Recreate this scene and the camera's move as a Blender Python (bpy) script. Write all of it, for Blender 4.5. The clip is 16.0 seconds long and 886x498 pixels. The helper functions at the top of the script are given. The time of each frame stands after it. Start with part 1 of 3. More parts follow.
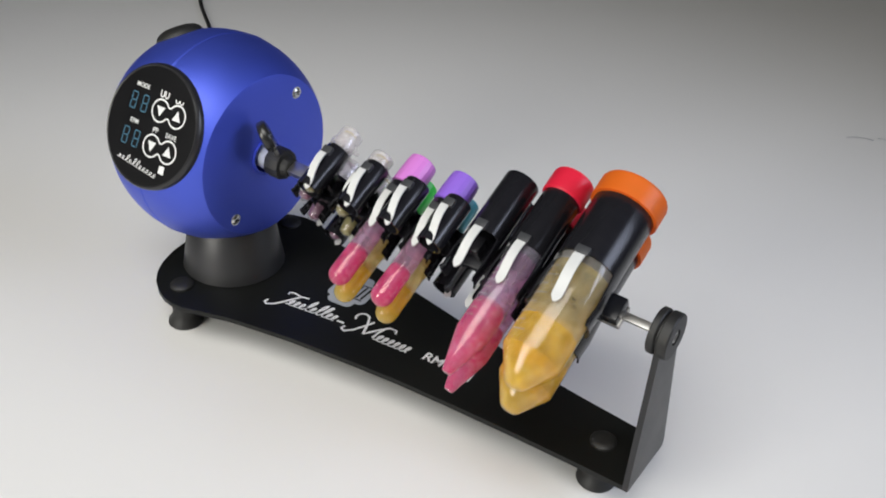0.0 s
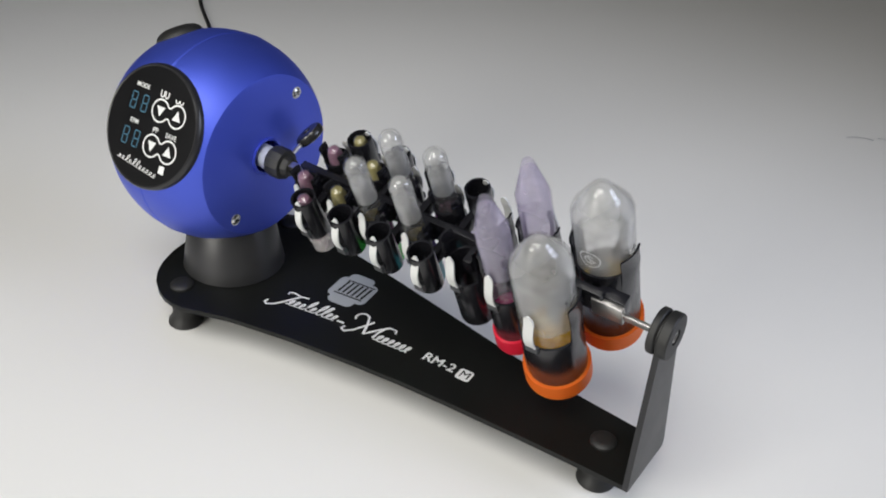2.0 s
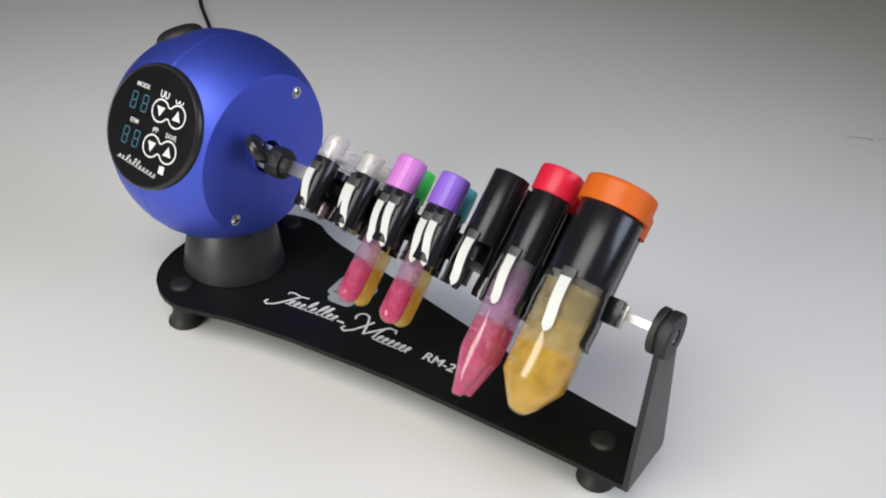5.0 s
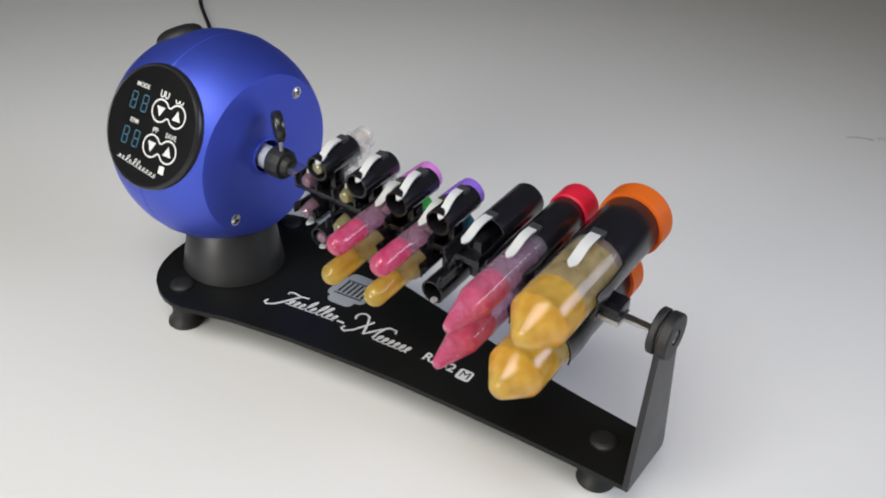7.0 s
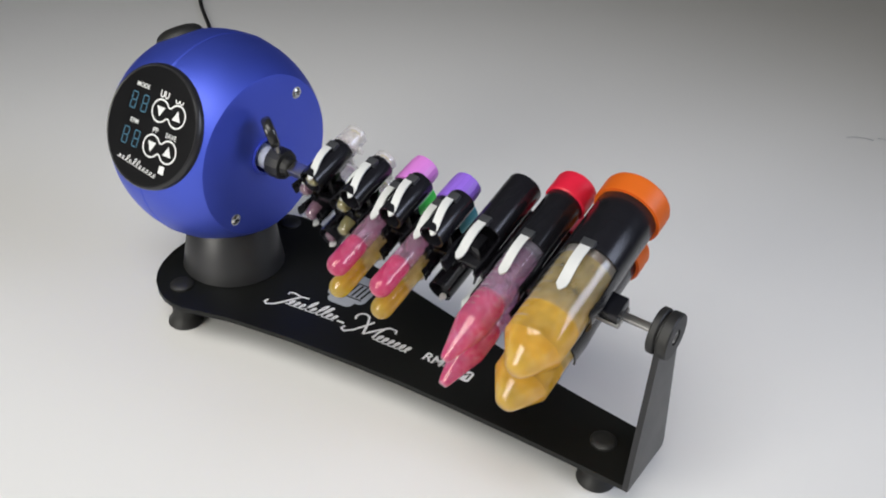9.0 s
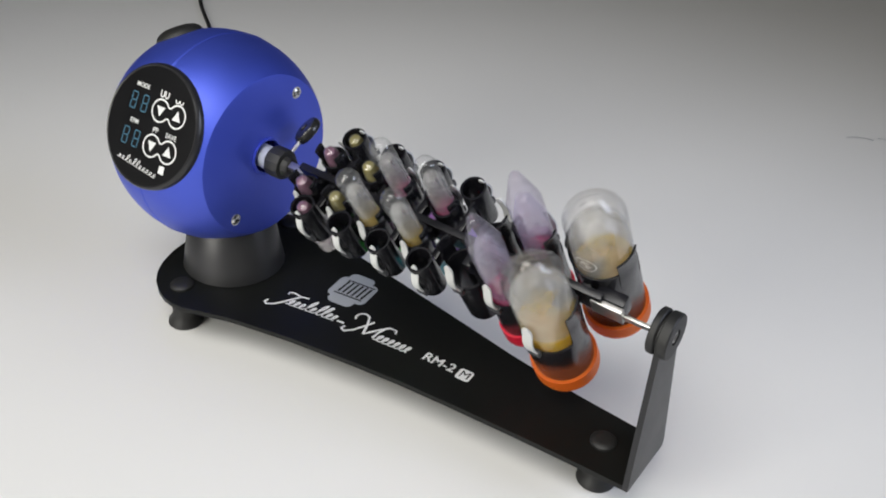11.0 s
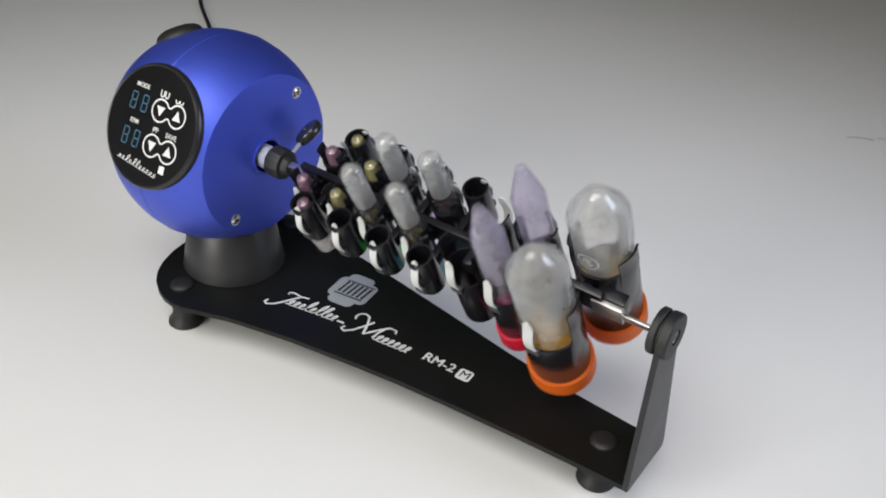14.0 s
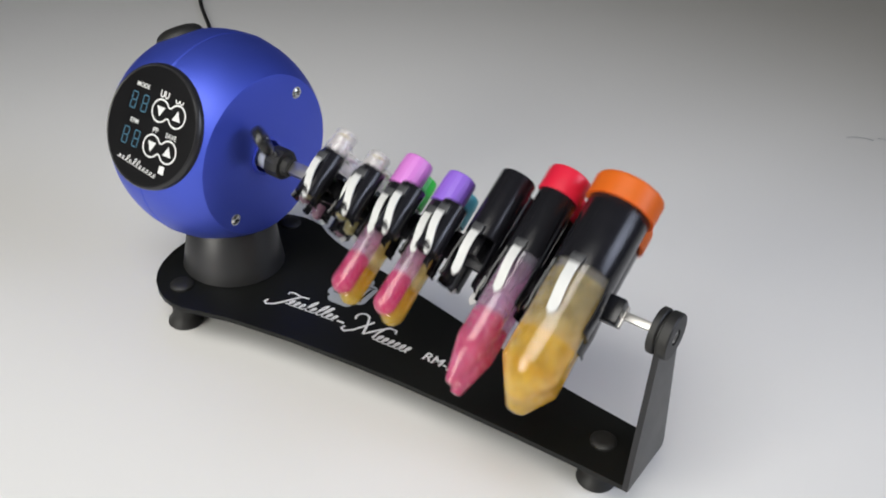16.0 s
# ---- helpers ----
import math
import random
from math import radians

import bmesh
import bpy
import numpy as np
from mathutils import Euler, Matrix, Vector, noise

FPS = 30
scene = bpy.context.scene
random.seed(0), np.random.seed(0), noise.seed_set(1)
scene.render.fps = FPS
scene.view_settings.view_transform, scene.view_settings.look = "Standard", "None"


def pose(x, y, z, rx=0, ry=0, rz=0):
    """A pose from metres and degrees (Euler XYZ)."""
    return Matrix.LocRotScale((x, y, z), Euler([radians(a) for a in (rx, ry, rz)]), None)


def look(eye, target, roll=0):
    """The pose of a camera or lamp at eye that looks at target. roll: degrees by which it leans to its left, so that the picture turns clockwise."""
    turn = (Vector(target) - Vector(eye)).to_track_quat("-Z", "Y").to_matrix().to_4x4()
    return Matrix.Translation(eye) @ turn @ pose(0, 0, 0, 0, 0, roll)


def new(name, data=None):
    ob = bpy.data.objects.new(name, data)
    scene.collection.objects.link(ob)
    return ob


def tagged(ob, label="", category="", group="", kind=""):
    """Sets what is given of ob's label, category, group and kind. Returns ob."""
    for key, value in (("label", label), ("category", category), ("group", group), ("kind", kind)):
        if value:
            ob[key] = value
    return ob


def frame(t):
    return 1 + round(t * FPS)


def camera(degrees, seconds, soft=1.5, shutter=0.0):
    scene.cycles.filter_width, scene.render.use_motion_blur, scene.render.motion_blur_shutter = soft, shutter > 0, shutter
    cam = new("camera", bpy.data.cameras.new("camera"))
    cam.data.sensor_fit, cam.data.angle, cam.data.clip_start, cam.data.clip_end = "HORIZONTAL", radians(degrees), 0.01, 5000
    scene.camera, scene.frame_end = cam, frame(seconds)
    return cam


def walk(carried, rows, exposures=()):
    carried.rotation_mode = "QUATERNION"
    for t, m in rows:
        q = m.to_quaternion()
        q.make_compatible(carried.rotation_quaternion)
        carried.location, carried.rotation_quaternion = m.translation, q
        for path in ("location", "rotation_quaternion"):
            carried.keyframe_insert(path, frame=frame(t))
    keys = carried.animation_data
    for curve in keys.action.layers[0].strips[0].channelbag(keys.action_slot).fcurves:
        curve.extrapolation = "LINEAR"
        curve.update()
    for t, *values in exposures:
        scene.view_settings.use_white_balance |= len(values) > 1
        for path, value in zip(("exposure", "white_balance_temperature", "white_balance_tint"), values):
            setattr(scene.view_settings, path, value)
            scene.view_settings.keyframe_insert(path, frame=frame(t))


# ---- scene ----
# ---- camera ----
cam = camera(51.79, 16.0, soft=1.9, shutter=0.65)
EYE, AIM = (0.38389, -0.32644, 0.35717), (0.19921, -0.04873, 0.13632)
walk(cam, [(0.0, look(EYE, AIM, 4.13)), (16.0, look(EYE, AIM, 4.13))])

# ---- world and lights ----
MM = 0.001
world = bpy.data.worlds.new("studio_world")
scene.world = world
world.use_nodes = True
world.node_tree.nodes["Background"].inputs[0].default_value = (0.75, 0.8, 0.9, 1)
world.node_tree.nodes["Background"].inputs[1].default_value = 0.05


def softbox(name, eye, target, sx, sy, power, colour, spread=180):
    data = bpy.data.lights.new(name, "AREA")
    data.shape, data.size, data.size_y, data.energy, data.color, data.spread = "RECTANGLE", sx, sy, power, colour, radians(spread)
    ob = new(name, data)
    ob.matrix_basis = look(eye, target)
    return ob


softbox("ceiling_light", (0.22, -0.60, 1.05), (0.16, 0.06, 0), 1.0, 0.6, 3.5, (1.0, 0.985, 0.945), 92)
# unseen softbox added low in front; the closed room has no window there
softbox("front_fill", (-0.06, -1.20, 0.48), (0.15, 0.03, 0.03), 0.6, 0.6, 3.1, (1.0, 0.98, 0.90), 95)
softbox("side_light", (1.05, 0.34, 0.60), (0.08, 0.04, 0.05), 0.6, 0.5, 1.05, (0.72, 0.79, 1.0), 66)
scene.view_settings.exposure = -0.14

# ---- materials ----


def nodes_of(name):
    m = bpy.data.materials.new(name)
    m.use_nodes = True
    nt = m.node_tree
    return m, nt, nt.nodes["Principled BSDF"]


def surface(name, colour, rough, metal=0.0, vary=0.06, scale=40.0, bump=0.0, bump_scale=900.0, coat=0.0, spec=0.5, thin=0.0):
    """A painted, moulded or cast surface with two scales of unevenness."""
    m, nt, b = nodes_of(name)
    tc = nt.nodes.new("ShaderNodeTexCoord")
    n1 = nt.nodes.new("ShaderNodeTexNoise")
    n1.inputs["Scale"].default_value, n1.inputs["Detail"].default_value = scale, 6
    n2 = nt.nodes.new("ShaderNodeTexNoise")
    n2.inputs["Scale"].default_value, n2.inputs["Detail"].default_value = bump_scale, 2
    nt.links.new(tc.outputs["Object"], n1.inputs["Vector"])
    nt.links.new(tc.outputs["Object"], n2.inputs["Vector"])
    mix = nt.nodes.new("ShaderNodeMix")
    mix.data_type = "RGBA"
    lo = [max(0, c * (1 - vary)) for c in colour] + [1]
    hi = [min(1, c * (1 + vary)) for c in colour] + [1]
    mix.inputs[6].default_value, mix.inputs[7].default_value = lo, hi
    nt.links.new(n1.outputs[0], mix.inputs[0])
    nt.links.new(mix.outputs[2], b.inputs["Base Color"])
    ramp = nt.nodes.new("ShaderNodeMapRange")
    ramp.inputs[3].default_value, ramp.inputs[4].default_value = max(0.02, rough - 0.06), min(1, rough + 0.06)
    nt.links.new(n1.outputs[0], ramp.inputs[0])
    nt.links.new(ramp.outputs[0], b.inputs["Roughness"])
    b.inputs["Metallic"].default_value = metal
    b.inputs["Specular IOR Level"].default_value = spec
    b.inputs["Coat Weight"].default_value = coat
    b.inputs["Coat Roughness"].default_value = 0.38
    if bump:
        bp = nt.nodes.new("ShaderNodeBump")
        bp.inputs["Strength"].default_value, bp.inputs["Distance"].default_value = bump, 0.0002
        nt.links.new(n2.outputs[0], bp.inputs["Height"])
        nt.links.new(bp.outputs[0], b.inputs["Normal"])
    if thin:
        tl = nt.nodes.new("ShaderNodeBsdfTranslucent")
        nt.links.new(mix.outputs[2], tl.inputs[0])
        both = nt.nodes.new("ShaderNodeMixShader")
        both.inputs[0].default_value = thin
        nt.links.new(b.outputs[0], both.inputs[1])
        nt.links.new(tl.outputs[0], both.inputs[2])
        nt.links.new(both.outputs[0], nt.nodes["Material Output"].inputs[0])
    return m


def clear(name, tint, milk, milk_colour, rough=0.08, scale=120.0, streak=None, gloss=1.0, patch=0.3):
    """Clear moulded plastic: see-through, a little milky, glossy at its rims."""
    m, nt, b = nodes_of(name)
    out = nt.nodes["Material Output"]
    tr = nt.nodes.new("ShaderNodeBsdfTransparent")
    tr.inputs[0].default_value = (*tint, 1)
    b.inputs["Base Color"].default_value = (*milk_colour, 1)
    b.inputs["Roughness"].default_value = 0.4 if gloss else 0.8
    gl = nt.nodes.new("ShaderNodeBsdfGlossy")
    gl.inputs["Roughness"].default_value = rough
    lw = nt.nodes.new("ShaderNodeLayerWeight")
    lw.inputs[0].default_value = 0.5
    pw = nt.nodes.new("ShaderNodeMath")
    pw.operation = "POWER"
    pw.inputs[1].default_value = 3.5
    nt.links.new(lw.outputs["Facing"], pw.inputs[0])
    fr = nt.nodes.new("ShaderNodeMapRange")
    fr.inputs[3].default_value, fr.inputs[4].default_value = 0.055 * gloss, 0.55 * gloss
    nt.links.new(pw.outputs[0], fr.inputs[0])
    tc = nt.nodes.new("ShaderNodeTexCoord")
    n1 = nt.nodes.new("ShaderNodeTexNoise")
    n1.inputs["Scale"].default_value = scale
    nt.links.new(tc.outputs["Object"], n1.inputs["Vector"])
    ramp = nt.nodes.new("ShaderNodeMapRange")
    ramp.inputs[1].default_value, ramp.inputs[2].default_value = 0.3, 0.7
    ramp.inputs[3].default_value, ramp.inputs[4].default_value = milk * (1 - patch), milk * (1 + patch)
    nt.links.new(n1.outputs[0], ramp.inputs[0])
    if streak:
        n2 = nt.nodes.new("ShaderNodeTexNoise")
        n2.inputs["Scale"].default_value, n2.inputs["Detail"].default_value, n2.inputs["Distortion"].default_value = 150, 5, 1.2
        nt.links.new(tc.outputs["Object"], n2.inputs["Vector"])
        r2 = nt.nodes.new("ShaderNodeMapRange")
        r2.inputs[1].default_value, r2.inputs[2].default_value = 0.42, 0.85
        nt.links.new(n2.outputs[0], r2.inputs[0])
        mc = nt.nodes.new("ShaderNodeMix")
        mc.data_type = "RGBA"
        mc.inputs[6].default_value, mc.inputs[7].default_value = (*milk_colour, 1), (*streak, 1)
        nt.links.new(r2.outputs[0], mc.inputs[0])
        nt.links.new(mc.outputs[2], b.inputs["Base Color"])
    body = b
    if streak:
        tl = nt.nodes.new("ShaderNodeBsdfTranslucent")
        nt.links.new(mc.outputs[2], tl.inputs[0])
        body = nt.nodes.new("ShaderNodeMixShader")
        body.inputs[0].default_value = 0.56
        nt.links.new(b.outputs[0], body.inputs[1])
        nt.links.new(tl.outputs[0], body.inputs[2])
    m1 = nt.nodes.new("ShaderNodeMixShader")
    nt.links.new(ramp.outputs[0], m1.inputs[0])
    nt.links.new(tr.outputs[0], m1.inputs[1])
    nt.links.new(body.outputs[0], m1.inputs[2])
    m2 = nt.nodes.new("ShaderNodeMixShader")
    nt.links.new(fr.outputs[0], m2.inputs[0])
    nt.links.new(m1.outputs[0], m2.inputs[1])
    nt.links.new(gl.outputs[0], m2.inputs[2])
    nt.links.new(m2.outputs[0], out.inputs[0])
    return m


def glow(name, colour, strength):
    m, nt, b = nodes_of(name)
    b.inputs["Base Color"].default_value = (0.01, 0.02, 0.03, 1)
    b.inputs["Emission Color"].default_value = (*colour, 1)
    b.inputs["Emission Strength"].default_value = strength
    return m


PAPER = surface("white_sheet", (0.80, 0.795, 0.785), 0.55, vary=0.015, scale=3.0, bump=0.05, bump_scale=700, spec=0.3)
WALL = surface("wall_paint", (0.45, 0.45, 0.46), 0.8, vary=0.04, scale=2.0)
BLUE = surface("blue_satin_paint", (0.072, 0.118, 0.66), 0.58, metal=0.85, vary=0.05, scale=25, bump=0.03, bump_scale=2500, coat=0.5)
BLUE_EDGE = surface("blue_polished_edge", (0.08, 0.12, 0.7), 0.25, metal=0.5)
PLATE = surface("black_powder_coat", (0.008, 0.0085, 0.008), 0.42, vary=0.2, scale=60, bump=0.12, bump_scale=1800, spec=0.24)
BRACKET = surface("dark_grey_coat", (0.012, 0.012, 0.014), 0.40, vary=0.12, scale=60, bump=0.1, bump_scale=1800)
RUBBER = surface("black_rubber", (0.014, 0.014, 0.014), 0.55, vary=0.2, scale=200, bump=0.1)
CONE = surface("black_turned_metal", (0.042, 0.042, 0.044), 0.38, metal=0.35, vary=0.12, scale=60, bump=0.05)
PANEL = surface("black_panel_film", (0.006, 0.006, 0.007), 0.30, vary=0.1, scale=80)
PANEL_RIM = surface("black_panel_rim", (0.02, 0.02, 0.022), 0.3, vary=0.1, scale=80)
PRINT = surface("white_print", (0.72, 0.73, 0.74), 0.5, vary=0.04, scale=300)
BADGE = surface("grey_print", (0.33, 0.35, 0.38), 0.5, vary=0.05, scale=200)
STEEL = surface("brushed_steel", (0.50, 0.49, 0.47), 0.36, metal=1.0, vary=0.08, scale=300)
KNOB = surface("glossy_black_plastic", (0.02, 0.02, 0.02), 0.22, vary=0.2, scale=120)
SHAFT = surface("pale_grey_plastic", (0.55, 0.58, 0.66), 0.35, vary=0.05, scale=150)
SCREW = surface("zinc_screw", (0.7, 0.7, 0.68), 0.25, metal=1.0, vary=0.08, scale=300)
CLIP = surface("black_clip_plastic", (0.012, 0.012, 0.015), 0.22, vary=0.15, scale=150, bump=0.05, bump_scale=1500, spec=0.36)
CLASP = surface("grey_clasp_plastic", (0.045, 0.047, 0.052), 0.38, vary=0.15, scale=150, bump=0.05)
TONGUE = surface("white_spring_plastic", (0.66, 0.67, 0.665), 0.35, vary=0.05, scale=120)
ORANGE = surface("orange_cap_plastic", (0.95, 0.21, 0.022), 0.42, vary=0.05, scale=90, bump=0.04, thin=0.4)
RED = surface("red_cap_plastic", (0.82, 0.022, 0.06), 0.35, vary=0.05, scale=90, thin=0.2)
GREEN = surface("green_cap_plastic", (0.03, 0.62, 0.06), 0.4, vary=0.06, scale=90)
CYAN = surface("turquoise_cap_plastic", (0.09, 0.48, 0.60), 0.4, vary=0.06, scale=90)
MAGENTA = surface("orchid_cap_plastic", (0.62, 0.20, 0.62), 0.4, vary=0.06, scale=90)
VIOLET = surface("violet_cap_plastic", (0.27, 0.13, 0.66), 0.4, vary=0.06, scale=90)
HOLE = surface("dark_stopper_rubber", (0.03, 0.012, 0.014), 0.6)
TUBE = clear("clear_tube_plastic", (0.99, 0.99, 0.99), 0.05, (0.86, 0.87, 0.88), rough=0.05)
TUBE_LILAC = clear("lilac_tube_plastic", (0.96, 0.94, 0.985), 0.10, (0.80, 0.77, 0.92), rough=0.05)
LID = clear("frosted_lid_plastic", (0.98, 0.97, 0.97), 0.26, (0.90, 0.87, 0.88), rough=0.15)
YELLOW = clear("yellow_liquid", (1.0, 0.88, 0.28), 0.46, (0.98, 0.70, 0.01), streak=(0.97, 0.82, 0.20), gloss=0.0, patch=0.35)
YELLOW_FOAM = clear("yellow_foam", (0.98, 0.90, 0.58), 0.38, (0.93, 0.76, 0.32), streak=(0.94, 0.85, 0.55), gloss=0.0)
PINK = clear("pink_liquid", (1.0, 0.28, 0.58), 0.60, (0.92, 0.015, 0.26), streak=(0.96, 0.32, 0.60), gloss=0.0)
PINK_FOAM = clear("pink_foam", (0.96, 0.82, 0.94), 0.28, (0.90, 0.44, 0.70), streak=(0.86, 0.70, 0.92), gloss=0.0)
MARK = clear("faint_grey_print", (0.9, 0.9, 0.9), 0.32, (0.78, 0.79, 0.82), rough=0.4)
FROTH = clear("grey_froth", (0.995, 0.995, 0.99), 0.31, (0.98, 0.98, 0.96), rough=0.1, scale=60, streak=(0.98, 0.98, 0.97), gloss=0.7, patch=0.35)
FROTH_LILAC = clear("lilac_froth", (0.97, 0.95, 0.99), 0.26, (0.86, 0.83, 0.98), rough=0.15, scale=60, streak=(0.90, 0.87, 0.98), gloss=0.5, patch=0.35)
PLUM = clear("plum_liquid", (0.6, 0.25, 0.4), 0.75, (0.24, 0.10, 0.17), rough=0.12)
OLIVE = clear("olive_liquid", (0.8, 0.65, 0.2), 0.75, (0.30, 0.26, 0.08), rough=0.12)
LED = glow("blue_segment_glow", (0.14, 0.42, 0.60), 0.55)
LED_DIM = glow("blue_segment_dim", (0.03, 0.13, 0.32), 0.40)

# ---- mesh tools ----
AXIS = 0.10608          # height of the turning axis
PLATE_TOP = 0.02693


def part(name, bm, material, parent, label="", angle=35):
    me = bpy.data.meshes.new(name)
    bm.normal_update()
    bm.to_mesh(me)
    bm.free()
    for p in me.polygons:
        p.use_smooth = True
    me.set_sharp_from_angle(angle=radians(angle))
    me.materials.append(material)
    ob = new(name, me)
    if parent:
        ob.parent = parent
    return tagged(ob, label)


def lathe(profile, seg=48, m=None, bm=None, closed=False):
    """Turns a profile of (radius, z) in mm round z; m places it."""
    bm = bm or bmesh.new()
    m = m or Matrix()
    rings = []
    for r, z in profile:
        if r < 1e-6:
            rings.append([bm.verts.new(m @ Vector((0, 0, z * MM)))])
        else:
            rings.append([bm.verts.new(m @ Vector((r * MM * math.cos(2 * math.pi * i / seg), r * MM * math.sin(2 * math.pi * i / seg), z * MM))) for i in range(seg)])
    pairs = list(zip(rings, rings[1:])) + ([(rings[-1], rings[0])] if closed else [])
    for a, b in pairs:
        for i in range(seg):
            j = (i + 1) % seg
            if len(a) == 1 and len(b) == 1:
                continue
            if len(a) == 1:
                bm.faces.new((a[0], b[j], b[i]))
            elif len(b) == 1:
                bm.faces.new((a[i], a[j], b[0]))
            else:
                bm.faces.new((a[i], a[j], b[j], b[i]))
    return bm


def block(size, centre, bevel=0.6, m=None, bm=None):
    """A bevelled box, in mm."""
    one = bmesh.new()
    bmesh.ops.create_cube(one, size=1.0)
    for v in one.verts:
        v.co = Vector((v.co.x * size[0], v.co.y * size[1], v.co.z * size[2])) * MM
    if bevel:
        bmesh.ops.bevel(one, geom=one.edges[:], offset=bevel * MM, segments=2, affect="EDGES", profile=0.6)
    mt = (m or Matrix()) @ Matrix.Translation(Vector(centre) * MM)
    for v in one.verts:
        v.co = mt @ v.co
    if bm is None:
        return one
    me = bpy.data.meshes.new("tmp")
    one.to_mesh(me)
    one.free()
    bm.from_mesh(me)
    bpy.data.meshes.remove(me)
    return bm


def slab(outline, z0, z1, m=None, bevel=0.0):
    """An outline of (x, y) in mm, thickened from z0 to z1."""
    bm = bmesh.new()
    m = m or Matrix()
    lo = [bm.verts.new(m @ Vector((x * MM, y * MM, z0 * MM))) for x, y in outline]
    hi = [bm.verts.new(m @ Vector((x * MM, y * MM, z1 * MM))) for x, y in outline]
    bm.faces.new(hi)
    bm.faces.new(lo[::-1])
    n = len(lo)
    rim = []
    for i in range(n):
        j = (i + 1) % n
        rim.append(bm.faces.new((lo[i], lo[j], hi[j], hi[i])))
    if bevel:
        edges = [e for e in bm.edges if (e.verts[0] in hi and e.verts[1] in hi) or (e.verts[0] in lo and e.verts[1] in lo)]
        bmesh.ops.bevel(bm, geom=edges, offset=bevel * MM, segments=2, affect="EDGES", profile=0.6)
    return bm


def ribbon(strokes, m, z=0.0, thick=0.08):
    """Printed strokes: lists of (x, y, width) in mm on the plane of m."""
    bm = bmesh.new()
    for k, pts in enumerate(strokes):
        left, right = [], []
        for i, (x, y, w) in enumerate(pts):
            a, b = pts[max(0, i - 1)], pts[min(len(pts) - 1, i + 1)]
            d = Vector((b[0] - a[0], b[1] - a[1]))
            d = d.normalized() if d.length else Vector((1, 0))
            zz = (z + thick + 0.003 * k) * MM
            left.append(bm.verts.new(m @ Vector(((x - d.y * w / 2) * MM, (y + d.x * w / 2) * MM, zz))))
            right.append(bm.verts.new(m @ Vector(((x + d.y * w / 2) * MM, (y - d.x * w / 2) * MM, zz))))
        for i in range(len(pts) - 1):
            bm.faces.new((right[i], right[i + 1], left[i + 1], left[i]))
    return bm


def lettering(name, text, size, m, material, parent, align="CENTER", shear=0.0, bold=0.0):
    """Printed words as a thin mesh; size in mm."""
    cu = bpy.data.curves.new(name, "FONT")
    cu.body, cu.size, cu.align_x, cu.align_y, cu.shear = text, size * MM, align, "CENTER", shear
    cu.extrude, cu.offset = 0.00004, bold * MM
    ob = new(name + "_curve", cu)
    dg = bpy.context.evaluated_depsgraph_get()
    me = bpy.data.meshes.new_from_object(ob.evaluated_get(dg))
    bpy.data.objects.remove(ob)
    bpy.data.curves.remove(cu)
    me.transform(m)
    me.materials.clear()
    me.materials.append(material)
    res = new(name, me)
    res.parent = parent
    return res


def arc(cx, cy, r, a0, a1, w, n=14):
    return [(cx + r * math.cos(radians(a0 + (a1 - a0) * i / n)), cy + r * math.sin(radians(a0 + (a1 - a0) * i / n)), w) for i in range(n + 1)]


def wavy(x0, y0, x1, y1, height, loops, w, talls=(), slant=0.35):
    """A plain running stroke like handwriting, with taller loops at some turns."""
    pts = []
    n = loops * 16
    L = math.hypot(x1 - x0, y1 - y0)
    ux, uy = (x1 - x0) / L, (y1 - y0) / L
    for i in range(n + 1):
        u = i / n * loops
        k = int(min(u, loops - 1e-6))
        h = height * (2.1 if k in talls else 1.0)
        ph = (u - k) * 2 * math.pi
        v = h * 0.5 * (1 - math.cos(ph))
        s = L * u / loops + slant * v + 0.42 * L / loops * math.sin(ph)
        pts.append((x0 + ux * s - uy * v, y0 + uy * s + ux * v, w * (0.75 + 0.35 * abs(math.sin(ph / 2)))))
    return pts


# ---- room ----


def build_room():
    table = slab([(-1400, -1300), (1500, -1300), (1500, 1500), (-1400, 1500)], -30, 0)
    part("table_top", table, PAPER, None)
    tagged(bpy.data.objects["table_top"], "white seamless paper sheet covering the table", "table", kind="structure")
    for name, size, at in (("wall_north", (4200, 60, 3600), (0, 2030, 900)), ("wall_south", (4200, 60, 3600), (0, -2230, 900)),
                           ("wall_west", (60, 4200, 3600), (-2130, -100, 900)), ("wall_east", (60, 4200, 3600), (2130, -100, 900)),
                           ("ceiling", (4200, 4200, 60), (0, -100, 2730)), ("floor", (4200, 4200, 60), (0, -100, -930))):
        ob = part(name, block(size, at, 0), WALL, None)
        tagged(ob, "plain grey painted " + name.split("_")[0], name.split("_")[0], kind="structure")


build_room()

# ---- mixer ----
mixer = tagged(new("rotary_mixer"), "blue ball-shaped laboratory rotary mixer on a black base plate", "laboratory mixer")


